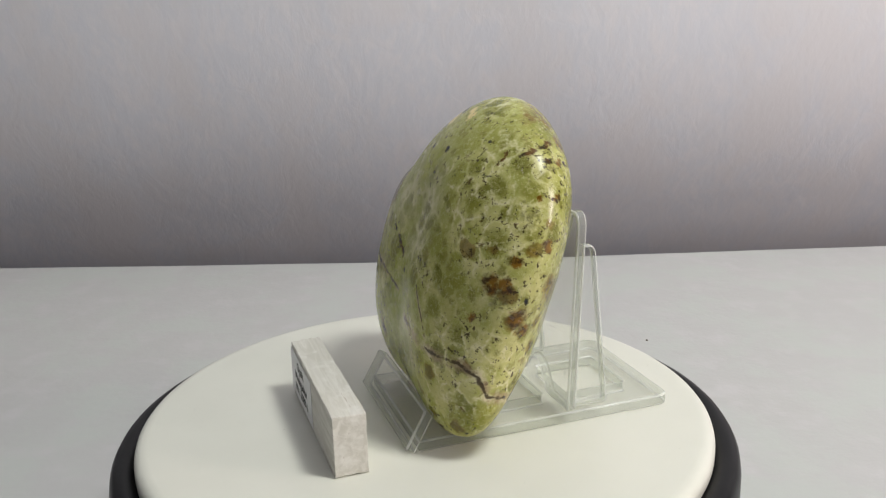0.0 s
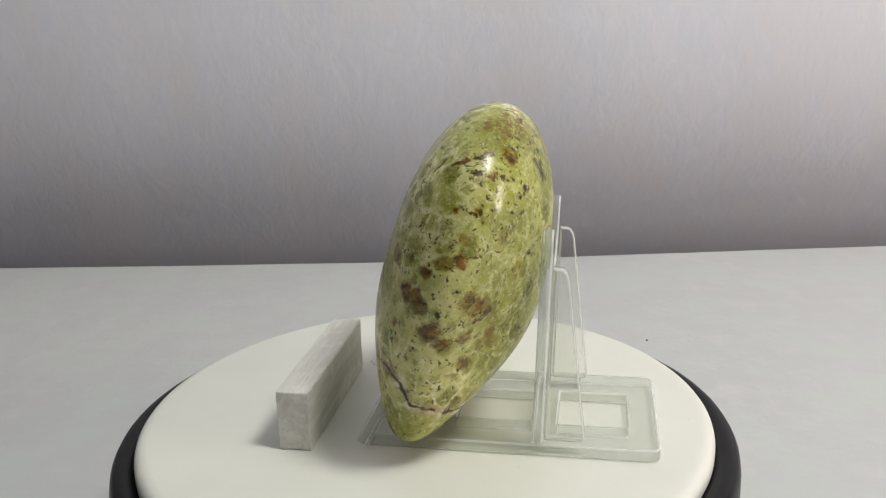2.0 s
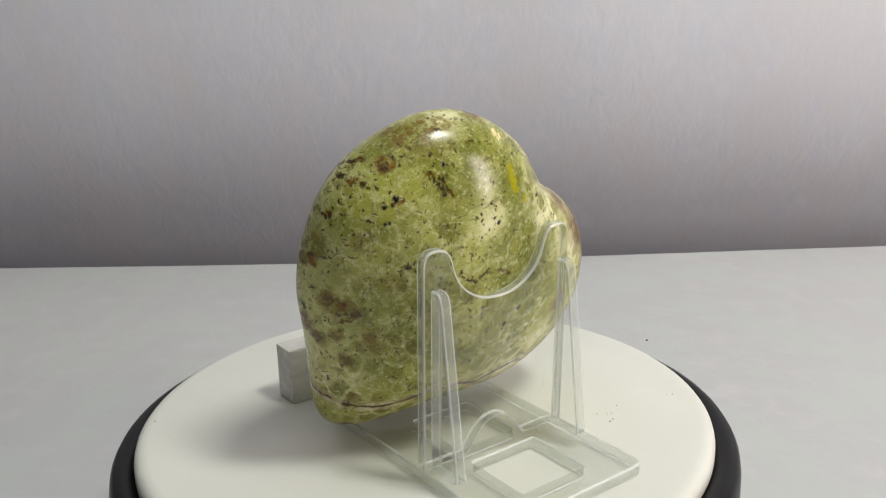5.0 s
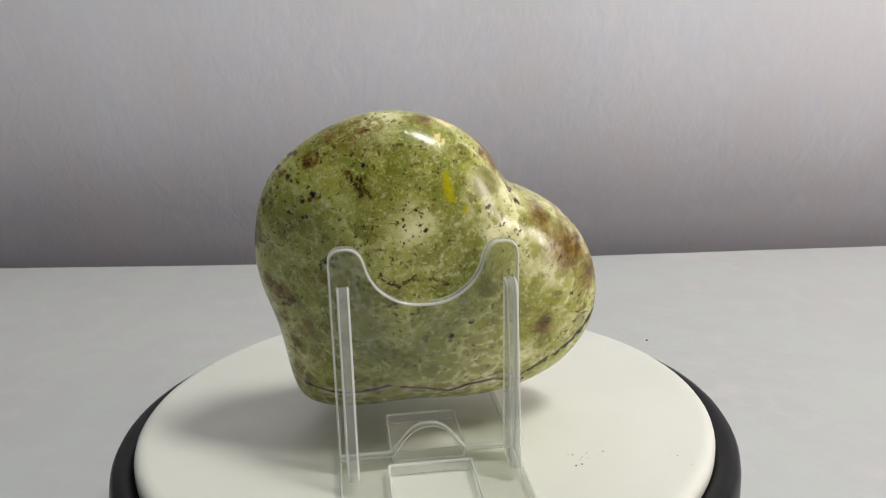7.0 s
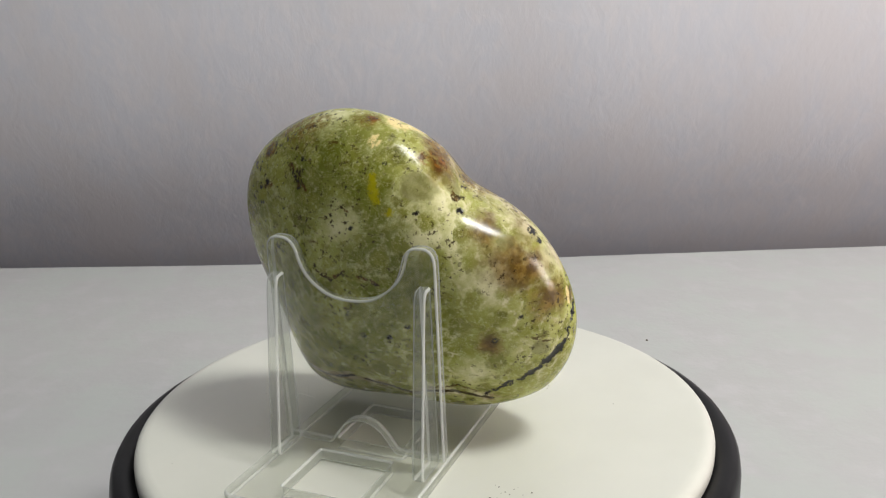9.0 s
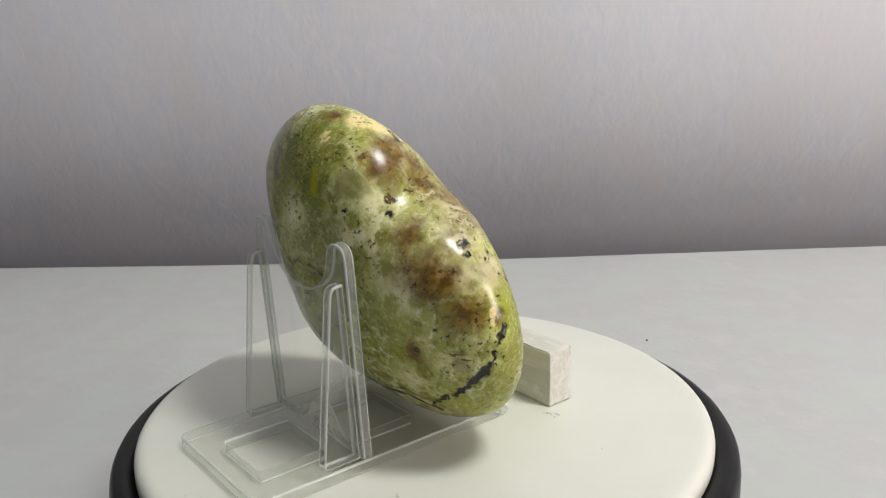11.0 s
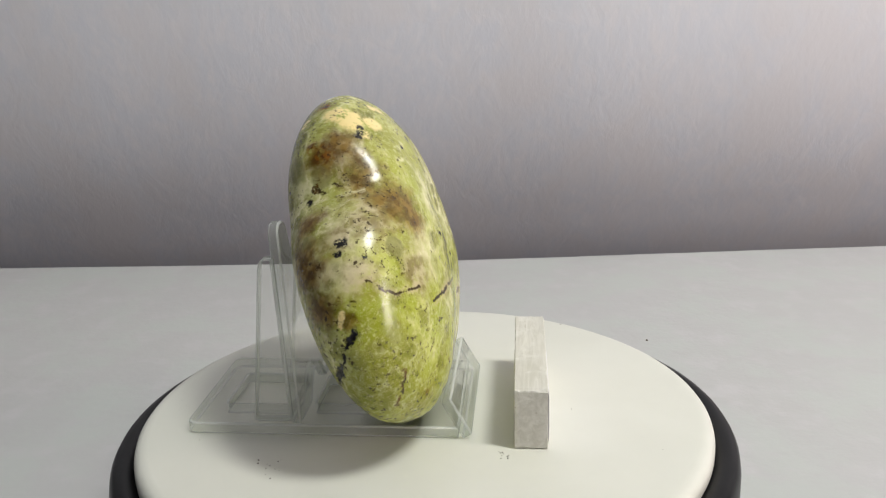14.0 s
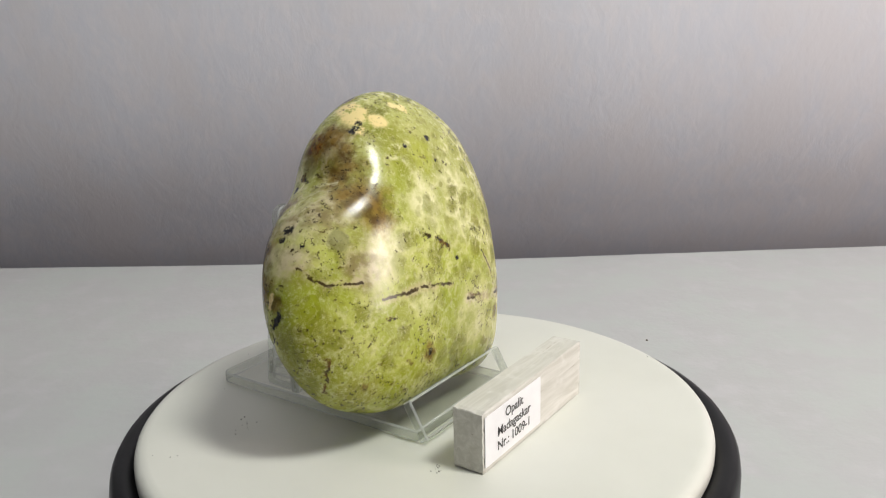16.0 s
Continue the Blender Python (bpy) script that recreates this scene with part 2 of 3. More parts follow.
YELLOW_LINES = [(1.1, [(25.0, 16.3, 25.4), (25.4, 17.1, 22.4), (25.5, 18.0, 19.3)])]
CREAM_LINES = [(0.8, [(-11.7, 54.7, -8.1), (-11.4, 55.6, -11.9)]), (1.4, [(5.8, -1.0, 38.4), (4.4, -4.6, 36.6)])]
MILK_LINES = [(0.6, [(7.2, 33.6, 15.8), (1.2, 32.2, 17.5), (-5.6, 28.0, 19.1)])]
HAIR_LINES = [(0.4, [(-16.2, 48.6, -0.5), (-21.7, 43.2, -5.4), (-24.2, 32.2, -6.5)]), (0.4, [(-19.1, 46.8, -3.1), (-21.8, 43.1, -5.4), (-24.0, 34.0, -6.2)]), (0.5, [(-25.8, 26.4, -12.3), (-25.1, 17.1, -12.8), (-24.0, 11.8, -12.4), (-19.2, -3.8, -15.8)]), (0.3, [(-13.2, -21.6, -9.9), (-12.4, -25.4, -16.0), (-11.4, -28.4, -22.9)])]
CRACK = [(-2.0, 32.9, -43.2), (-3.1, 40.6, -37.8), (-5.4, 45.6, -34.3), (-7.5, 50.3, -29.5), (-9.5, 53.5, -25.7), (-11.8, 55.0, -20.4), (-13.5, 55.1, -15.8), (-15.3, 54.8, -13.5)]
CRACK_WIDTH = [0.6, 0.6, 0.8, 1.4, 1.0, 0.7, 1.2]

# worked corners of the stone: place, shift and reach, in metres
HEART_TOUCHES = [((0.008, -0.040, -0.036), (0.0, 0.0028, 0.0), 0.018), ((0.004, -0.036, -0.046), (0.0, 0.0, -0.0014), 0.008),
                 ((-0.019, 0.045, -0.043), (0.0, 0.0, -0.0007), 0.008)]


def touched(v):
    """The place v of the stone's rough form after its corners are worked."""
    return sum((Vector(d) * math.exp(-(v - Vector(c)).length_squared / r ** 2) for c, d, r in HEART_TOUCHES), v)


def mark(p):
    return tuple(touched(Vector(p[:3]) / 1000) * 1000)


def stone_material():
    m = Nodes("polished_green_opal")
    mm = m.scaled(m.co, 1000, 1000, 1000)

    def wobble(scale, detail, rough):
        """A chance vector of about -0.5 to 0.5 that changes from place to place."""
        n = m.nt.nodes.new("ShaderNodeCombineXYZ")
        for k in range(3):
            m.link(m.noise(scale * (1 + 0.07 * k), detail, rough, distortion=0.1 * k), n.inputs[k])
        return m.vmath("SUBTRACT", n.outputs[0], (0.5, 0.5, 0.5))

    jog = wobble(150, 4, 0.65)
    soft = m.vmath("ADD", mm, m.scaled(jog, 12, 12, 12))
    bend = m.vmath("ADD", mm, m.scaled(jog, 5, 5, 5))
    fine_jog = wobble(420, 4, 0.7)
    tight = m.vmath("ADD", mm, m.scaled(fine_jog, 4.5, 4.5, 4.5))
    hairy = m.vmath("ADD", mm, m.scaled(fine_jog, 2.2, 2.2, 2.2))
    cells_co = m.vmath("ADD", m.co, m.scaled(jog, 0.006, 0.006, 0.006))
    m.co = m.vmath("ADD", m.co, m.scaled(fine_jog, 0.0003, 0.0003, 0.0003))

    def least(ds):
        best = None
        for d in ds:
            best = d if best is None else m.math("MINIMUM", best, d)
        return best

    def spots(places, edge, co):
        """1 inside the places, falling to 0 at their edge."""
        return m.span(least(m.math("DIVIDE", m.vmath("DISTANCE", co, mark(p), 1), p[3]) for p in places), 1.0 + edge, 1.0 - edge)

    def lines(runs, edge, co, wide=1.0):
        """1 along the runs of straight pieces, falling to 0 at their edge."""
        def pieces():
            for r, pts in runs:
                for a, b in zip(map(mark, pts), map(mark, pts[1:])):
                    way = Vector(b) - Vector(a)
                    off = m.vmath("SUBTRACT", co, a)
                    along = m.math("MINIMUM", m.math("MAXIMUM", m.vmath("DOT_PRODUCT", off, tuple(way / way.length_squared), 1), 0.0), 1.0)
                    n = m.nt.nodes.new("ShaderNodeVectorMath")
                    n.operation = "SCALE"
                    n.inputs[0].default_value = way
                    m.link(along, n.inputs["Scale"])
                    yield m.math("DIVIDE", m.vmath("DISTANCE", off, n.outputs[0], 1), r * wide)

        return m.span(least(pieces()), 1.0 + edge, 1.0 - edge)

    def both(a, b):
        return m.math("MULTIPLY", a, b)

    def lay(c, mask, share, colour):
        return m.mix(both(mask, share), c, colour)

    x = m.vmath("DOT_PRODUCT", mm, (1, 0, 0), 1)
    y = m.vmath("DOT_PRODUCT", mm, (0, 1, 0), 1)
    z = m.vmath("DOT_PRODUCT", mm, (0, 0, 1), 1)
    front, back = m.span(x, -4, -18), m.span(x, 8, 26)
    flank = both(m.span(y, -14, -34), m.span(x, 33, 18))

    # cloudy ground, milkier along the flank, fresh yellow green on the face, deeper green behind
    cloud = m.noise(58, 6, 0.62, distortion=0.5)
    c = m.mix(m.span(cloud, 0.34, 0.66), rgb(0.36, 0.39, 0.09), rgb(0.60, 0.62, 0.31))
    c = lay(c, front, 0.75, m.mix(m.span(cloud, 0.38, 0.64), rgb(0.40, 0.47, 0.055), rgb(0.60, 0.65, 0.24)))
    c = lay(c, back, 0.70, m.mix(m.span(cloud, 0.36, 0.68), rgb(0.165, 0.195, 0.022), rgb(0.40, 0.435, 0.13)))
    c = lay(c, flank, m.span(m.noise(90, 5, 0.65), 0.36, 0.6, 0.2, 0.75), rgb(0.66, 0.66, 0.38))
    c = lay(c, spots([(*p[:3], p[3] * 1.35) for p in SAP + TIP], 0.7, soft), 0.78, rgb(0.27, 0.29, 0.012))
    c = lay(c, spots([(*p[:3], p[3] * 1.2) for p in PALE], 0.8, soft), m.span(m.noise(120, 5, 0.65), 0.34, 0.60, 0.35, 0.95), rgb(0.80, 0.81, 0.60))

    # glassy rounded grains with pale rims, large, small and tiny
    def grains(c, scale, size, share, few, dim, light):
        sep = m.nt.nodes.new("ShaderNodeSeparateColor")
        m.link(m.voronoi(scale, "F1", cells_co, "Color"), sep.inputs[0])
        d = m.voronoi(scale, "F1", cells_co)
        body = both(m.span(d, size + 0.17, size - 0.15), m.span(sep.outputs[0], few, few + 0.25))
        return lay(c, body, m.span(front, 0, 1, share, share * 0.6), m.mix(sep.outputs[1], rgb(*dim), rgb(*light))), d, sep.outputs[2]

    c, d1, r1 = grains(c, 150, 0.44, 0.80, 0.25, (0.19, 0.20, 0.028), (0.40, 0.43, 0.12))
    c = grains(c, 310, 0.42, 0.55, 0.45, (0.17, 0.17, 0.025), (0.36, 0.37, 0.10))[0]
    c = lay(c, spots(GRAIN + GRAIN_B, 0.14, bend), 0.60, m.mix(m.span(m.noise(200, 3), 0.4, 0.6), rgb(0.22, 0.23, 0.045), rgb(0.33, 0.35, 0.09)))
    e = m.voronoi(150, "DISTANCE_TO_EDGE", cells_co)
    web = both(m.span(e, 0.13, 0.0), both(m.span(m.noise(300, 5, 0.7), 0.40, 0.60), m.span(m.noise(42, 3), 0.38, 0.52)))
    c = lay(c, web, m.span(m.math("MAXIMUM", back, front), 0, 1, 0.80, 0.36), rgb(0.82, 0.82, 0.64))
    f = m.noise(105, 7, 0.75, distortion=1.8)
    c = lay(c, m.span(m.math("ABSOLUTE", m.math("SUBTRACT", f, 0.5)), 0.022, 0.0), 0.35, rgb(0.68, 0.69, 0.46))
    c = lay(c, m.span(m.noise(700, 5, 0.7), 0.54, 0.64), 0.42, rgb(0.76, 0.77, 0.54))

    # grey and pinkish veils, and the brown clouds of the cleft
    veil = m.span(m.noise(190, 6, 0.7), 0.26, 0.56, 0.25, 1.0)
    c = lay(c, both(spots([(*p[:3], p[3] * 1.35) for p in PINK], 0.7, soft), veil), 0.85, m.mix(m.span(m.noise(260, 4), 0.4, 0.62), rgb(0.33, 0.28, 0.17), rgb(0.62, 0.57, 0.44)))
    c = lay(c, spots(GREY, 0.20, bend), 0.75, m.mix(m.span(m.noise(230, 4), 0.35, 0.65), rgb(0.27, 0.27, 0.13), rgb(0.41, 0.42, 0.24)))
    c = lay(c, spots(FRESH, 0.35, soft), 0.65, rgb(0.46, 0.50, 0.11))
    c = lay(c, both(spots([(*p[:3], p[3] * 1.25) for p in UMBER], 0.75, soft), m.span(m.noise(150, 6, 0.68), 0.24, 0.50, 0.25, 1.0)), 0.92, m.mix(m.span(m.noise(330, 4), 0.40, 0.62), rgb(0.155, 0.090, 0.016), rgb(0.31, 0.215, 0.062)))
    c = lay(c, spots(SMOKE, 0.7, soft), both(m.span(m.noise(380, 5, 0.7), 0.40, 0.60), 0.75), rgb(0.15, 0.15, 0.075))

    # ochre, rust and brown stains, crowded in ragged specks
    rag = m.span(m.noise(420, 5, 0.7), 0.40, 0.56)
    c = lay(c, both(spots(OCHRE, 0.9, soft), m.span(m.noise(520, 5, 0.75), 0.42, 0.54)), 0.85, rgb(0.22, 0.135, 0.012))
    c = lay(c, both(spots(RUST, 0.35, tight), m.span(m.noise(260, 5, 0.7), 0.28, 0.55, 0.2, 1.0)), 0.72, m.mix(m.span(m.noise(380, 4), 0.4, 0.6), rgb(0.13, 0.075, 0.010), rgb(0.30, 0.21, 0.05)))
    brown_grain = both(both(m.span(d1, 0.46, 0.32), m.span(r1, 0.62, 0.70)), m.math("MAXIMUM", flank, both(back, both(m.span(y, -8, -26), 0.6))))
    c = lay(c, both(brown_grain, m.span(z, 24, 4)), 0.62, m.mix(m.span(m.noise(420, 4), 0.4, 0.62), rgb(0.13, 0.070, 0.012), rgb(0.28, 0.19, 0.05)))
    c = lay(c, both(spots(ORANGE, 0.5, tight), rag), 0.9, m.mix(m.span(m.noise(500, 3), 0.4, 0.6), rgb(0.13, 0.055, 0.006), rgb(0.30, 0.14, 0.012)))
    c = lay(c, both(spots(BROWN, 0.35, tight), m.span(m.noise(330, 5, 0.7), 0.30, 0.52, 0.1, 1.0)), 0.92, m.mix(m.span(m.noise(430, 4), 0.4, 0.6), rgb(0.085, 0.040, 0.004), rgb(0.29, 0.16, 0.012)))
    c = lay(c, both(m.math("MAXIMUM", spots(CREAM, 0.30, tight), lines(CREAM_LINES, 0.4, hairy)), m.span(m.noise(280, 5, 0.7), 0.38, 0.47)), 0.95, rgb(0.84, 0.75, 0.46))
    c = lay(c, m.math("MAXIMUM", spots(YELLOW, 0.5, tight), lines(YELLOW_LINES, 0.6, tight)), 0.85, rgb(0.48, 0.46, 0.006))
    c = lay(c, both(lines(MILK_LINES, 0.8, tight, 1.2), m.span(m.noise(240, 4), 0.38, 0.52)), 0.7, rgb(0.78, 0.77, 0.60))

    # crowds of fine dark specks, thickest on the flank and the back
    crowd = m.span(m.math("ADD", m.noise(62, 4, 0.6), both(m.math("MAXIMUM", flank, back), 0.06)), 0.45, 0.60)
    fine = m.span(m.noise(640, 4, 0.72), 0.575, 0.625)
    c = lay(c, both(fine, crowd), 0.88, rgb(0.065, 0.042, 0.014))
    fre = m.voronoi(380, "F1", m.vmath("ADD", m.co, m.scaled(fine_jog, 0.004, 0.004, 0.004)))
    c = lay(c, both(m.span(fre, 0.22, 0.12), m.span(m.noise(95, 4), 0.50, 0.58)), 0.85, rgb(0.075, 0.050, 0.016))
    dash = both(m.span(m.noise(300, 5, 0.7, co=m.scaled(m.co, 0.6, 0.6, 1.7)), 0.60, 0.66), m.span(m.noise(70, 3), 0.52, 0.62))
    c = lay(c, dash, 0.8, rgb(0.11, 0.065, 0.012))

    # short brown streaks, the pale vein with its dark seam round the foot, the hair crack over the face
    c = lay(c, both(lines(STREAK_LINES + STREAK_LINES_B, 0.5, tight), m.span(m.noise(560, 4, 0.7), 0.34, 0.46)), 0.93, m.mix(m.span(m.noise(300, 2), 0.4, 0.6), rgb(0.045, 0.024, 0.006), rgb(0.17, 0.085, 0.010)))
    c = lay(c, both(lines(VEIN_LINES, 0.5, tight, 2.6), m.span(m.noise(170, 4), 0.34, 0.52)), 0.75, m.mix(m.span(m.noise(300, 3), 0.4, 0.6), rgb(0.44, 0.36, 0.27), rgb(0.72, 0.69, 0.56)))
    c = lay(c, both(lines(VEIN_LINES, 0.4, hairy, 0.8), m.span(m.noise(150, 4), 0.30, 0.40)), 0.90, rgb(0.080, 0.056, 0.024))
    c = lay(c, lines(HAIR_LINES, 0.6, hairy, 3.0), both(m.span(m.noise(260, 4), 0.42, 0.6), 0.6), rgb(0.62, 0.56, 0.42))
    hair = both(lines(HAIR_LINES, 0.4, hairy), m.span(m.noise(200, 4), 0.33, 0.43))
    c = lay(c, hair, 0.92, rgb(0.075, 0.050, 0.018))
    # black spots and the open seam
    seam = lines([(w, (a, b)) for w, a, b in zip(CRACK_WIDTH, CRACK, CRACK[1:])], 0.35, tight)
    dark = m.math("MAXIMUM", both(m.math("MAXIMUM", spots(BLACK + BLACK_B, 0.4, hairy), lines(INK_LINES, 0.5, tight)), m.span(m.noise(700, 4, 0.7), 0.40, 0.50)), seam)
    c = m.mix(dark, c, rgb(0.022, 0.020, 0.020))
    deep = m.nt.nodes.new("ShaderNodeGamma")
    deep.inputs["Gamma"].default_value = 1.36
    m.put(deep.inputs["Color"], c)
    c = m.mix(1.0, deep.outputs[0], rgb(1.10, 1.04, 0.92), "MULTIPLY")
    pits = m.math("SUBTRACT", 1.0, m.math("MAXIMUM", dark, both(fine, crowd)))
    rough = m.span(m.noise(90, 4), 0.4, 0.75, 0.20, 0.30)
    wave = m.noise(80, 3)
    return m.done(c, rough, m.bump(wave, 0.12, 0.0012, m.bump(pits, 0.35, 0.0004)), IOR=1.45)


TABLE_MAT, BACKDROP_MAT, STONE_MAT, ACRYLIC, WOOD = table_material(), backdrop_material(), stone_material(), acrylic_material(), wood_material()
LIT_EDGE, LIT_CHAMFER = edge_material("lit_acrylic_edge", 0.17, 0.15), edge_material("lit_acrylic_chamfer", 0.48, 0.12)
ROOM_MAT = plain_material("room_paint", (0.62, 0.62, 0.64), (0.68, 0.68, 0.70), 3, 0.8)
FLOOR_MAT = plain_material("floor_carpet", (0.27, 0.27, 0.29), (0.34, 0.34, 0.36), 5, 0.5)
PLATTER_MAT = plain_material("white_plastic", (0.715, 0.715, 0.645), (0.745, 0.745, 0.675), 30, 0.42, 0.05, 0.0002)
BLACK_MAT = plain_material("black_plastic", (0.006, 0.006, 0.007), (0.010, 0.010, 0.011), 60, 0.34, 0.05, 0.0002, Specular_IOR_Level=0.15)
PAPER_MAT = plain_material("white_label_paper", (0.86, 0.86, 0.88), (0.90, 0.90, 0.91), 150, 0.5, 0.05, 0.0001)
INK_MAT = plain_material("black_ink", (0.010, 0.010, 0.011), (0.018, 0.018, 0.019), 200, 0.5)
CRUMB_MAT = plain_material("dark_crumbs", (0.05, 0.045, 0.03), (0.16, 0.14, 0.10), 300, 0.8)


# ---------- mesh helpers ----------
def mesh_of(name, verts, faces, material, smooth=True):
    me = bpy.data.meshes.new(name)
    me.from_pydata([tuple(v) for v in verts], [], faces)
    bm = bmesh.new()
    bm.from_mesh(me)
    bmesh.ops.recalc_face_normals(bm, faces=bm.faces)
    bm.to_mesh(me)
    bm.free()
    me.materials.append(material)
    for f in me.polygons:
        f.use_smooth = smooth
    return me


def part(name, me, parent, label="", m=None):
    ob = new(name, me)
    ob.parent = parent
    if m is not None:
        ob.matrix_basis = m
    return tagged(ob, label=label)


def lathe(name, profile, material, steps=160):
    """A solid of revolution; profile from the axis out and round, as (radius, height)."""
    verts, faces, n = [], [], len(profile)
    for i in range(steps):
        a = 2 * math.pi * i / steps
        verts += [(r * math.cos(a), r * math.sin(a), z) for r, z in profile]
    for i in range(steps):
        j = (i + 1) % steps
        for k in range(n - 1):
            faces.append((i * n + k, j * n + k, j * n + k + 1, i * n + k + 1))
    me = mesh_of(name, verts, faces, material)
    bm = bmesh.new()
    bm.from_mesh(me)
    bmesh.ops.remove_doubles(bm, verts=bm.verts, dist=1e-6)
    bmesh.ops.recalc_face_normals(bm, faces=bm.faces)
    bm.to_mesh(me)
    bm.free()
    return me


def rounded(points, radius, steps=5):
    """A closed outline with its corners rounded; a point may carry its own radius."""
    out, n = [], len(points)
    for i in range(n):
        p = Vector(points[i][:2])
        r = points[i][2] if len(points[i]) > 2 else radius
        a, b = Vector(points[i - 1][:2]) - p, Vector(points[(i + 1) % n][:2]) - p
        ra, rb = min(r, a.length * 0.45), min(r, b.length * 0.45)
        s, e = p + a.normalized() * ra, p + b.normalized() * rb
        if r <= 0:
            out.append(p)
            continue
        for k in range(steps + 1):
            t = k / steps
            out.append(s * (1 - t) ** 2 + p * 2 * t * (1 - t) + e * t * t)
    return out


def plate_mesh(name, outlines, thick, bevel, material):
    """A flat sheet with rounded rims, in the xy plane and centred on z = 0; later outlines are holes."""
    cu = bpy.data.curves.new(name, "CURVE")
    cu.dimensions, cu.fill_mode = "2D", "BOTH"
    cu.extrude, cu.bevel_depth, cu.bevel_resolution, cu.offset = thick / 2 - bevel, bevel, 2, -bevel
    for pts in outlines:
        sp = cu.splines.new("POLY")
        sp.points.add(len(pts) - 1)
        for q, p in zip(sp.points, pts):
            q.co = (p[0], p[1], 0, 1)
        sp.use_cyclic_u = True
    me = curve_mesh(name, cu, material)
    if material == ACRYLIC:
        me.materials.append(LIT_EDGE)
        me.materials.append(LIT_CHAMFER)
        # rims and chamfers get the whitened coats that stand in for caught light
        for f in me.polygons:
            tilt = abs(f.normal.z)
            f.material_index = 1 if tilt < 0.12 else 2 if tilt < 0.97 else 0
    return me


def curve_mesh(name, cu, material):
    ob = new("scratch", cu)
    deps = bpy.context.evaluated_depsgraph_get()
    me = bpy.data.meshes.new_from_object(ob.evaluated_get(deps))
    bpy.data.objects.remove(ob)
    me.name = name
    bm = bmesh.new()
    bm.from_mesh(me)
    bmesh.ops.remove_doubles(bm, verts=bm.verts, dist=2e-6)
    bmesh.ops.recalc_face_normals(bm, faces=bm.faces)
    bm.to_mesh(me)
    bm.free()
    me.materials.clear()
    me.materials.append(material)
    return me


def block_mesh(name, x, y, z, w, d, h, bevel, material):
    bm = bmesh.new()
    bmesh.ops.create_cube(bm, size=1.0, matrix=Matrix.LocRotScale((x, y, z), None, (w, d, h)))
    if bevel:
        bmesh.ops.bevel(bm, geom=bm.edges[:], offset=bevel, segments=2, affect="EDGES", profile=0.6)
    me = bpy.data.meshes.new(name)
    bm.to_mesh(me)
    bm.free()
    me.materials.append(material)
    return me


def axes(origin, ex, ey):
    """The pose whose x and y axes run along ex and ey."""
    ex, ey = Vector(ex).normalized(), Vector(ey).normalized()
    ez = ex.cross(ey)
    m = Matrix((ex, ey, ez)).transposed().to_4x4()
    m.translation = origin
    return m


# ---------- the room and the table ----------
TABLE_Z = -0.052


def build_room():
    def slab(name, label, x, y, z, w, d, h, mat, cat="wall"):
        ob = new(name, block_mesh(name, x, y, z, w, d, h, 0, mat))
        return tagged(ob, label, cat, kind="structure")

    slab("floor", "plain grey carpet floor of the room", 0, -0.6, -0.83, 4.4, 4.4, 0.06, FLOOR_MAT, "floor")
    slab("ceiling", "white painted ceiling of the room", 0, -0.6, 1.73, 4.4, 4.4, 0.06, ROOM_MAT, "ceiling")
    slab("wall_west", "plain light painted wall of the room", -2.2, -0.6, 0.45, 0.1, 4.4, 2.5, ROOM_MAT)
    slab("wall_east", "plain light painted wall of the room", 2.2, -0.6, 0.45, 0.1, 4.4, 2.5, ROOM_MAT)
    slab("wall_south", "plain light painted wall of the room", 0, -2.8, 0.45, 4.3, 0.1, 2.5, ROOM_MAT)
    slab("wall_north", "plain light painted wall of the room", 0, 1.6, 0.45, 4.3, 0.1, 2.5, ROOM_MAT)


def build_backdrop():
    """A hanging lilac grey sheet that bellies out and turns under at its foot."""
    verts, faces = [], []
    prof = [(0.44, 1.1)]
    prof += [(0.44, 0.9), (0.44, 0.6), (0.44, 0.4), (0.44, 0.25)]
    for k in range(1, 19):
        a = k / 18
        prof.append((0.44 + 0.135 * a ** 2.3, 0.25 - 0.42 * a))
    nx = 90
    for i in range(nx + 1):
        x = -1.5 + 3.0 * i / nx
        for y, z in prof:
            w = 0.0035 * noise.noise((x * 9, z * 2.5, 3.0)) + 0.0012 * noise.noise((x * 30, z * 6, 8.0))
            verts.append((x, y + w, z))
    n = len(prof)
    for i in range(nx):
        for k in range(n - 1):
            faces.append((i * n + k, (i + 1) * n + k, (i + 1) * n + k + 1, i * n + k + 1))
    ob = new("backdrop", mesh_of("backdrop", verts, faces, BACKDROP_MAT))
    s = ob.modifiers.new("thickness", "SOLIDIFY")
    s.thickness, s.offset = 0.004, 1.0
    tagged(ob, "lilac-grey crinkled backdrop sheet hanging behind the table", "backdrop", kind="structure")


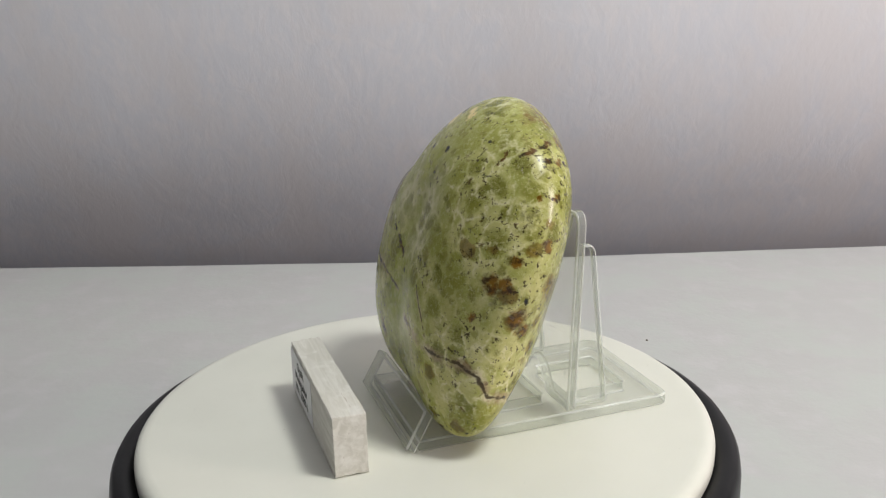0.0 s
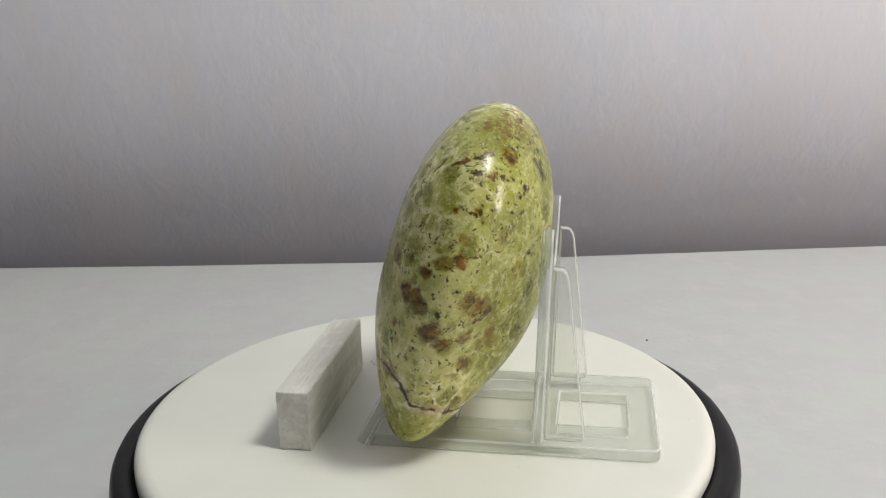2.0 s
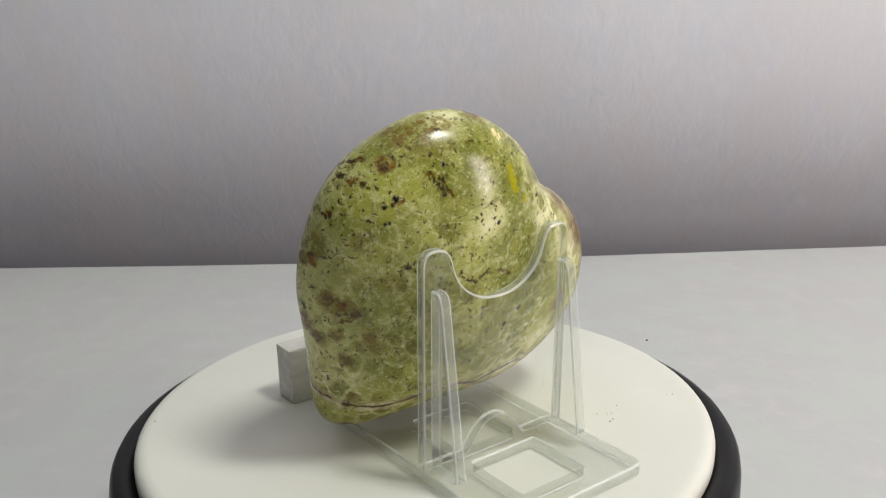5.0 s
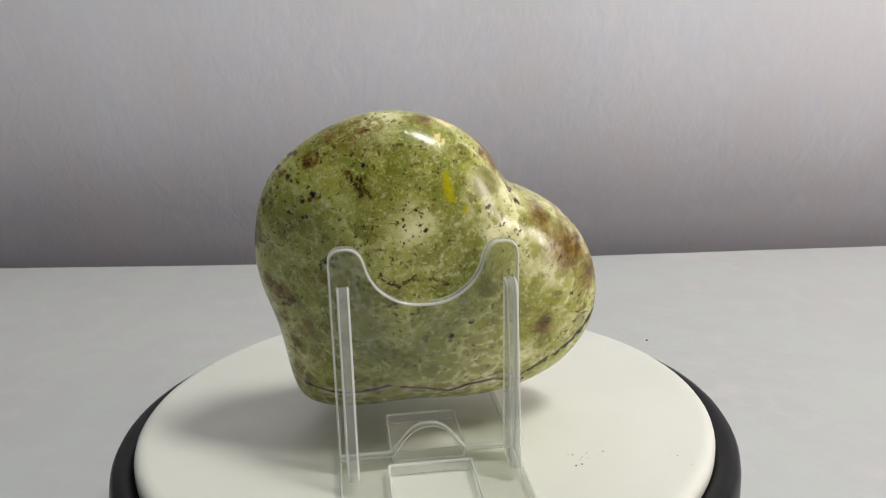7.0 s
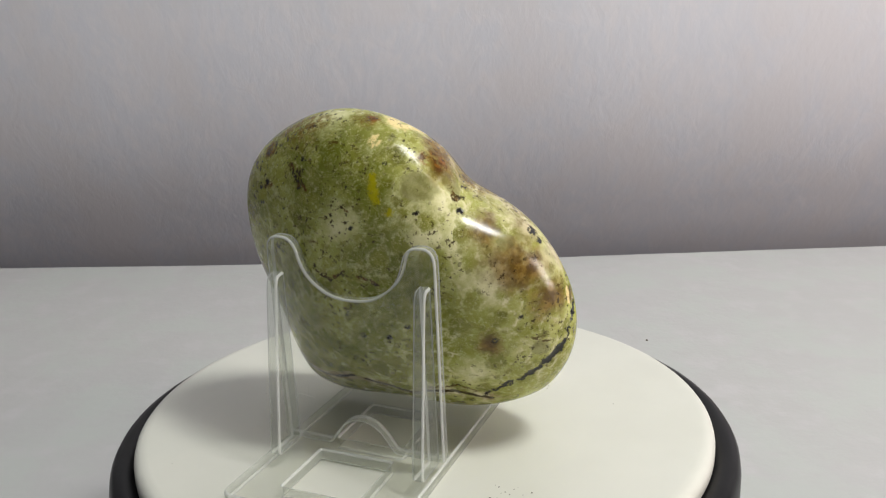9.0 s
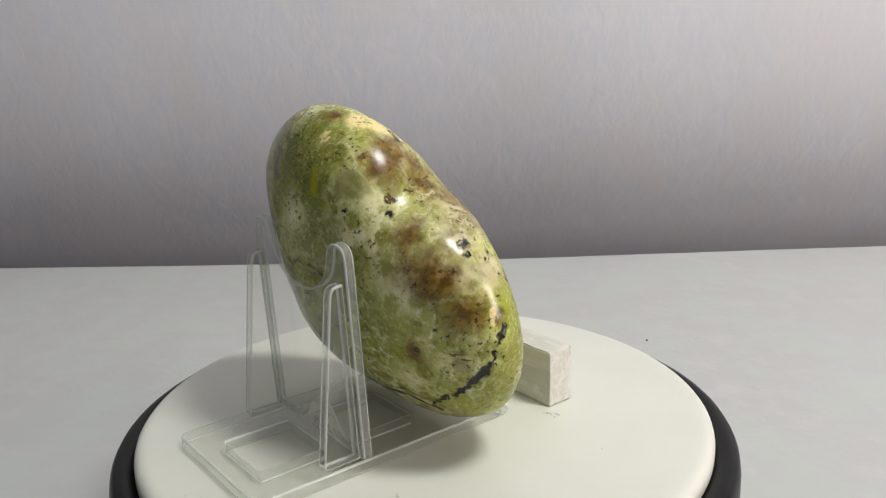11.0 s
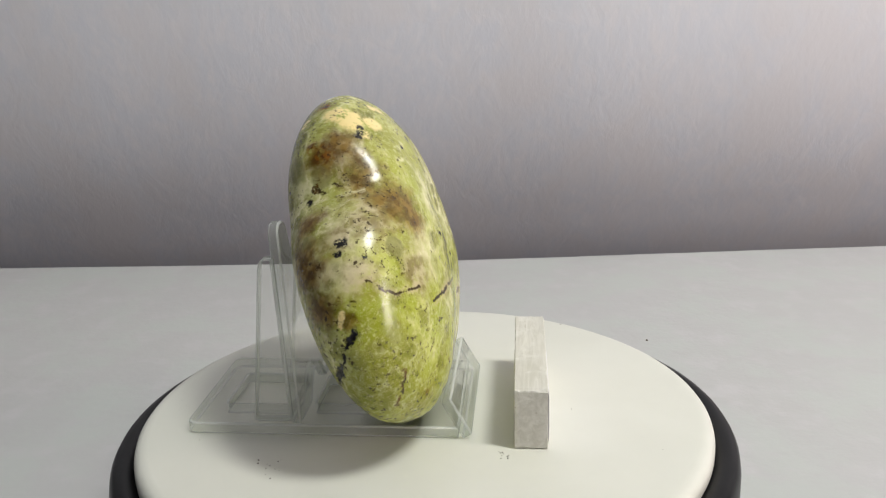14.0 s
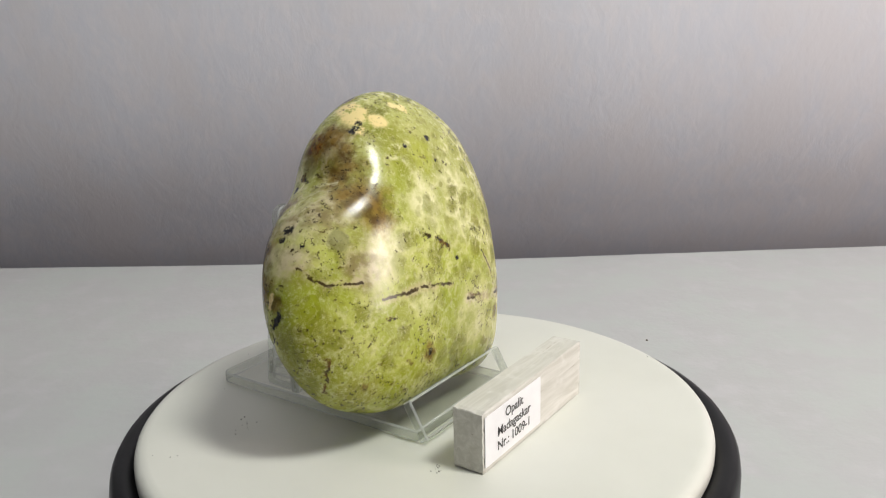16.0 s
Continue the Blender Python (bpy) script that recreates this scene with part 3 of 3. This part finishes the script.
def build_table():
    """The table with its covering; the far edge is a little uneven."""
    verts, faces = [], []
    nx, rows = 60, 40
    for i in range(nx + 1):
        x = -0.9 + 1.8 * i / nx
        far = 0.334 + 0.075 * max(0.0, 0.02 - x) ** 1.2 + 0.0008 * noise.noise((x * 14, 0, 0))
        line = []
        for k in range(rows + 1):
            y = -0.75 + (far + 0.75) * (k / rows)
            z = TABLE_Z + 0.0006 * noise.noise((x * 12, y * 12, 1.0))
            line.append((x, y, z))
        for k in range(1, 7):
            a = k / 6 * math.pi / 2
            line.append((x, far + 0.006 * math.sin(a), TABLE_Z - 0.006 * (1 - math.cos(a))))
        line.append((x, far + 0.006, TABLE_Z - 0.04))
        line.append((x, -0.75, TABLE_Z - 0.04))
        verts += line
    n = len(verts) // (nx + 1)
    for i in range(nx):
        for k in range(n):
            faces.append((i * n + k, (i + 1) * n + k, (i + 1) * n + (k + 1) % n, i * n + (k + 1) % n))
    faces.append(tuple(range(n)))
    faces.append(tuple(nx * n + k for k in range(n)))
    table = tagged(new("table"), "table with a matt whitish grey covering", "table")
    part("table_cover", mesh_of("table_cover", verts, faces, TABLE_MAT), table)
    for x in (-0.82, 0.82):
        for y in (-0.68, 0.26):
            part("leg", block_mesh("leg", x, y, (TABLE_Z - 0.04 - 0.80) / 2, 0.05, 0.05, 0.80 + TABLE_Z - 0.04, 0.004, ROOM_MAT), table)


build_room()
build_backdrop()
build_table()


# ---------- the turntable ----------
def build_turntable():
    z0 = TABLE_Z
    table = tagged(new("turntable"), "round turntable with white platter and black base, on the table", "turntable")
    table.matrix_basis = pose(-0.0006, 0.0005, z0)
    base = [(0.0, 0.004), (0.088, 0.004), (0.090, 0.0), (0.0955, 0.0), (0.0990, 0.003), (0.1004, 0.012), (0.1010, 0.030), (0.1009, 0.0415),
            (0.1004, 0.0445), (0.0993, 0.0463), (0.0972, 0.0470), (0.0942, 0.0462), (0.0915, 0.0435), (0.0880, 0.0420), (0.0, 0.0420)]
    part("base", lathe("base", base, BLACK_MAT), table, "glossy black plastic base ring")
    t = -z0
    top = [(0.0, t), (0.0885, t), (0.0905, t - 0.0002), (0.0917, t - 0.0008), (0.0925, t - 0.0018), (0.0929, t - 0.0032),
           (0.0929, t - 0.0060), (0.0920, t - 0.0082), (0.0905, t - 0.0090), (0.0, t - 0.0090)]
    platter = part("platter", lathe("platter", top, PLATTER_MAT), table, "matt white plastic platter")
    return platter


platter = build_turntable()


# ---------- the acrylic stand: x runs to its back, y across, z up ----------
STAND = (0.0, 0.0, 17.5)


def build_stand():
    stand = tagged(new("display_stand"), "clear acrylic display stand with notched back panel, on the platter", "stand")
    th, v0, v1 = 0.0037, -0.0293, 0.0226
    mid = (v0 + v1) / 2
    hole_f = rounded([(0.012, mid - 0.0105), (0.0355, mid - 0.0105), (0.0355, mid + 0.0105), (0.012, mid + 0.0105)], 0.0006, 2)
    hole_b = rounded([(0.0437, mid - 0.0118), (0.0652, mid - 0.0118), (0.0652, mid + 0.0112), (0.0437, mid + 0.0112)], 0.0006, 2)
    foot = rounded([(-0.0122, v0, 0), (0.0742, v0, 0.004), (0.0742, v1, 0.004), (-0.0122, v1, 0)], 0.004)
    part("base_plate", plate_mesh("base_plate", [foot, hole_f, hole_b], th, 0.0006, ACRYLIC), stand, "clear acrylic base plate with two cut-outs",
         pose(0, 0, th / 2 + 0.0002))
    # folded lip at the front, leaning back over the base
    lip = rounded([(v0, 0.0017, 0.0003), (v1, 0.0017, 0.0003), (v1, 0.0150, 0.0010), (v0, 0.0150, 0.0010)], 0.001, 3)
    part("front_lip", plate_mesh("front_lip", [lip], 0.0034, 0.0006, ACRYLIC), stand, "slanting front lip",
         axes((-0.0158, 0, -0.0005), (0, 1, 0), (0.49, 0, 0.872)))
    # back panel with a rounded notch above and an arch below
    top, notch = 0.0640, 0.0470
    back = rounded([(v0, 0.0, 0.001), (v0, top, 0.005), (mid - 0.0172, top, 0.0045), (mid - 0.0142, notch + 0.006, 0.007), (mid - 0.006, notch, 0.007),
                    (mid + 0.006, notch, 0.007), (mid + 0.0142, notch + 0.006, 0.007), (mid + 0.0172, top, 0.0045), (v1, top, 0.005), (v1, 0.0, 0.001),
                    (mid + 0.0105, 0.0, 0.001), (mid + 0.004, 0.0088, 0.005), (mid - 0.004, 0.0088, 0.005), (mid - 0.0105, 0.0, 0.001)], 0.003, 7)
    part("back_panel", plate_mesh("back_panel", [back], 0.0032, 0.0006, ACRYLIC), stand, "upright back panel with U-shaped notch",
         axes((0.0384, 0, th + 0.0004), (0, 1, 0), (0.045, 0, 0.999)))
    fin = rounded([(0.0, 0.0, 0.001), (0.0024, 0.0535, 0.0005), (0.0068, 0.0530, 0.004), (0.0122, 0.0, 0.002)], 0.002, 6)
    me = plate_mesh("brace", [fin], 0.0034, 0.0006, ACRYLIC)
    for y in (v0 + 0.0038, v1 - 0.0030):
        part("brace", me, stand, "tapered acrylic brace", axes((0.0402, y, th + 0.0004), (1, 0, 0), (0, 0, 1)))
    return stand


stand = build_stand()


# ---------- the stone heart ----------
HEART_AT = (0.01114, -0.00141, 0.05959)
HEART_TURN = (3.48303, 0.32881)
HEART_RADIUS = 0.05182
HEART_WAVES = [(-0.00439, -0.00921), (-0.0024, 0.0067), (-0.00333, -0.00343), (0.00016, 0.0032), (0.00087, 0.00094), (0.00034, 0.00025), (0.00023, -0.0006), (-9e-05, -0.00021)]
HEART_FORM = (2.51311, 0.00585, 0.32026, 4.38371, 0.02175, 0.02622, 1.03055, 1.00847, -0.17062, 0.06316)
HEART_BACK = (1.032, 0.96905)
HEART_BOW = (-0.00368, -0.0022, 0.00032)
HEART_SWELL = (-0.07315, -0.02351, 0.08994)
HEART_LUMPS = [-0.2285, -0.1088, -0.2706, -0.0021, 0.1069, 0.0293, 0.0067, -0.1461, 0.0948, 0.0729, -0.064, 0.0944, -0.0609, 0.134, -0.1162, -0.1307, -0.107, 0.1498, -0.0348, -0.0858, 0.0066, 0.1506, 0.1592, -0.2493, -0.016]


def build_heart():
    az, el = HEART_TURN
    n = Vector((math.cos(el) * math.cos(az), math.cos(el) * math.sin(az), math.sin(el)))
    e1 = Vector((-math.sin(az), math.cos(az), 0))
    e2 = n.cross(e1)
    nt, ns = 260, 130
    powers = [(i, j, g - i - j) for g in (3, 4) for i in range(g + 1) for j in range(g + 1 - i)]
    verts, faces = [], []
    dn, dd, dw, dk, tf, tb, ea, eb, sx, sy = HEART_FORM
    for j in range(1, ns):
        s = -math.pi / 2 + math.pi * j / ns
        cs, sn = math.cos(s), math.sin(s)
        for i in range(nt):
            th = 2 * math.pi * i / nt
            r = HEART_RADIUS
            for k, (a, b) in enumerate(HEART_WAVES, 1):
                r += a * math.cos(k * th) + b * math.sin(k * th)
            dt = (th - dn + math.pi) % (2 * math.pi) - math.pi
            r -= dd * math.exp(-(dt / dw) ** 2) * cs ** dk
            rho = r * cs ** (ea if sn > 0 else HEART_BACK[0])
            x, y = rho * math.cos(th), rho * math.sin(th)
            p, q = x / 0.05, y / 0.05
            swell = 1 + sx * p + sy * q + HEART_SWELL[0] * p * p + HEART_SWELL[1] * q * q + HEART_SWELL[2] * p * q
            w = math.copysign(tf * abs(sn) ** eb if sn > 0 else tb * abs(sn) ** HEART_BACK[1], sn) * swell
            w += HEART_BOW[0] * p * p + HEART_BOW[1] * q * q + HEART_BOW[2] * p * q
            u = Vector((x, y, w)).normalized()
            lump = 1 + sum(c * u.x ** i * u.y ** j * u.z ** k for c, (i, j, k) in zip(HEART_LUMPS, powers))
            v = (e1 * x + e2 * y + n * w) * lump
            # worked corners: the pointed tip, the flattened flank and crown
            v = touched(v)
            # the open seam near the foot
            for a, b in zip(CRACK, CRACK[1:]):
                A, B = Vector(a) / 1000, Vector(b) / 1000
                q = (v - A).dot(B - A) / (B - A).length_squared
                if -0.1 < q < 1.1:
                    p = A + (B - A) * min(max(q, 0), 1)
                    jag = 0.0006 * noise.noise(v * 900)
                    d = (v - p).length + jag
                    if d < 0.0016:
                        v = v - v.normalized() * 0.0009 * (1 - d / 0.0016)
            verts.append(v)
    for j in range(ns - 2):
        for i in range(nt):
            k = (i + 1) % nt
            faces.append((j * nt + i, j * nt + k, (j + 1) * nt + k, (j + 1) * nt + i))
    caps = len(verts)
    for ring in (verts[:nt], verts[-nt:]):
        verts.append(sum(ring, Vector()) / nt)
    for i in range(nt):
        k = (i + 1) % nt
        faces.append((caps, k, i))
        faces.append((caps + 1, (ns - 2) * nt + i, (ns - 2) * nt + k))
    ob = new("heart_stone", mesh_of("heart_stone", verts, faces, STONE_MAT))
    return tagged(ob, "polished yellow-green opal heart with brown stains, leaning on the acrylic stand", "stone heart")


heart = build_heart()


# ---------- the label block: x along it, y across, z up ----------
def chipped_block_mesh():
    """A sawn bar whose edges are worn and chipped here and there."""
    size = Vector((0.0625, 0.0102, 0.0190))
    bm = bmesh.new()
    bmesh.ops.create_cube(bm, size=1.0, matrix=Matrix.LocRotScale(None, None, size))
    bmesh.ops.subdivide_edges(bm, edges=bm.edges[:], cuts=34, use_grid_fill=True)
    for v in bm.verts:
        p = v.co.copy()
        rims = [k for k in range(3) if abs(p[k]) > size[k] / 2 - 1e-6]
        if len(rims) > 1:
            wear = 0.00012 + 0.0009 * max(0.0, noise.noise(p * 260) - 0.12) + 0.0004 * max(0.0, noise.noise(p * 900))
            for k in rims:
                v.co[k] -= math.copysign(wear, p[k])
        else:
            v.co += p.normalized() * 0.00006 * noise.noise(p * 300)
        v.co.z += 0.0096
    me = bpy.data.meshes.new("wood_body")
    bm.to_mesh(me)
    bm.free()
    me.materials.append(WOOD)
    return me


def build_label_block():
    block = tagged(new("label_block"), "small whitewashed wooden block with a printed paper label, on the platter", "label block")
    part("wood_body", chipped_block_mesh(), block)
    sheet = rounded([(-0.0305, 0.0018), (0.0025, 0.0018), (0.0025, 0.0176), (-0.0305, 0.0176)], 0.0006, 3)
    face = axes((0, 0.00525, 0), (-1, 0, 0), (0, 0, 1))
    paper = part("paper_label", plate_mesh("paper_label", [sheet], 0.00014, 0.00003, PAPER_MAT), block, "white printed paper label", face)
    for words, up in (("Opalit", 0.0132), ("Madagaskar", 0.0088), ("Nr.: 1009-1", 0.0044)):
        cu = bpy.data.curves.new("lettering", "FONT")
        cu.body, cu.size, cu.align_x, cu.extrude, cu.offset = words, 0.0042, "CENTER", 0.00002, 0.00003
        part("lettering", curve_mesh("lettering", cu, INK_MAT), paper, "black printed lettering", pose(-0.0140, up, 0.00016))
    return block


label_block = build_label_block()


# ---------- crumbs on the platter ----------
def build_crumbs():
    rnd = random.Random(5)
    verts, faces = [], []
    places = []
    for x, y, spread, count in ((0.0292, 0.0516, 0.0022, 6), (0.0242, 0.0540, 0.0018, 5), (-0.0355, 0.0217, 0.0014, 8), (0.0226, 0.0812, 0.002, 3), (-0.0225, -0.0860, 0.001, 2)):
        places += [(rnd.gauss(x, spread), rnd.gauss(y, spread), rnd.uniform(0.00012, 0.00030)) for _ in range(count)]
    for _ in range(16):
        a, r = rnd.uniform(0, 6.28), 0.085 * math.sqrt(rnd.random())
        places.append((r * math.cos(a), r * math.sin(a), rnd.uniform(0.00008, 0.00018)))
    for x, y, s in places:
        b = len(verts)
        for dx, dy, dz in ((1.6, 0, 0.2), (0, 1, 0.2), (-1.2, 0.2, 0.2), (0.1, -1, 0.2), (0, 0, 1.0), (0, 0, 0)):
            verts.append((x + dx * s * rnd.uniform(0.6, 1.3), y + dy * s * rnd.uniform(0.6, 1.3), dz * s))
        for i in range(4):
            faces.append((b + i, b + (i + 1) % 4, b + 4))
            faces.append((b + i, b + 5, b + (i + 1) % 4))
    return tagged(new("crumbs", mesh_of("crumbs", verts, faces, CRUMB_MAT, False)), "tiny dark crumbs and dust on the white platter", "crumbs", kind="stuff")


crumbs = build_crumbs()


# ---------- a grey crumb lying on the table ----------
def build_table_crumb():
    bm = bmesh.new()
    bmesh.ops.create_icosphere(bm, subdivisions=2, radius=0.0007)
    for v in bm.verts:
        v.co *= 1 + 0.35 * noise.noise(v.co * 1500)
        v.co.z *= 0.45
    me = bpy.data.meshes.new("crumb")
    bm.to_mesh(me)
    bm.free()
    me.materials.append(CRUMB_MAT)
    ob = tagged(new("crumb", me), "small dark grey crumb lying on the table", "crumb")
    ob.matrix_basis = pose(0.1202, 0.1743, TABLE_Z + 0.0003)


build_table_crumb()


# ---------- motion: the platter turns clockwise and carries everything on it ----------
def turn(t):
    w = radians(22.5) * t
    return -14.6069 * t + 0.0918 * math.sin(w) + 0.0476 * math.cos(w)


def motions():
    times = [k * 0.5 for k in range(33)]
    for thing, x, y, z, yaw in ((platter, 0, 0, 0, 0), (stand, *STAND[:2], 0, STAND[2]), (heart, *HEART_AT, 0),
                                (label_block, -0.0316, -0.0134, 0, 107.8), (crumbs, 0, 0, 0.0001, 0)):
        rows = []
        for t in times:
            a = radians(turn(t))
            rows.append((t, pose(x * math.cos(a) - y * math.sin(a), x * math.sin(a) + y * math.cos(a), z, 0, 0, yaw + turn(t))))
        walk(thing, rows)


motions()
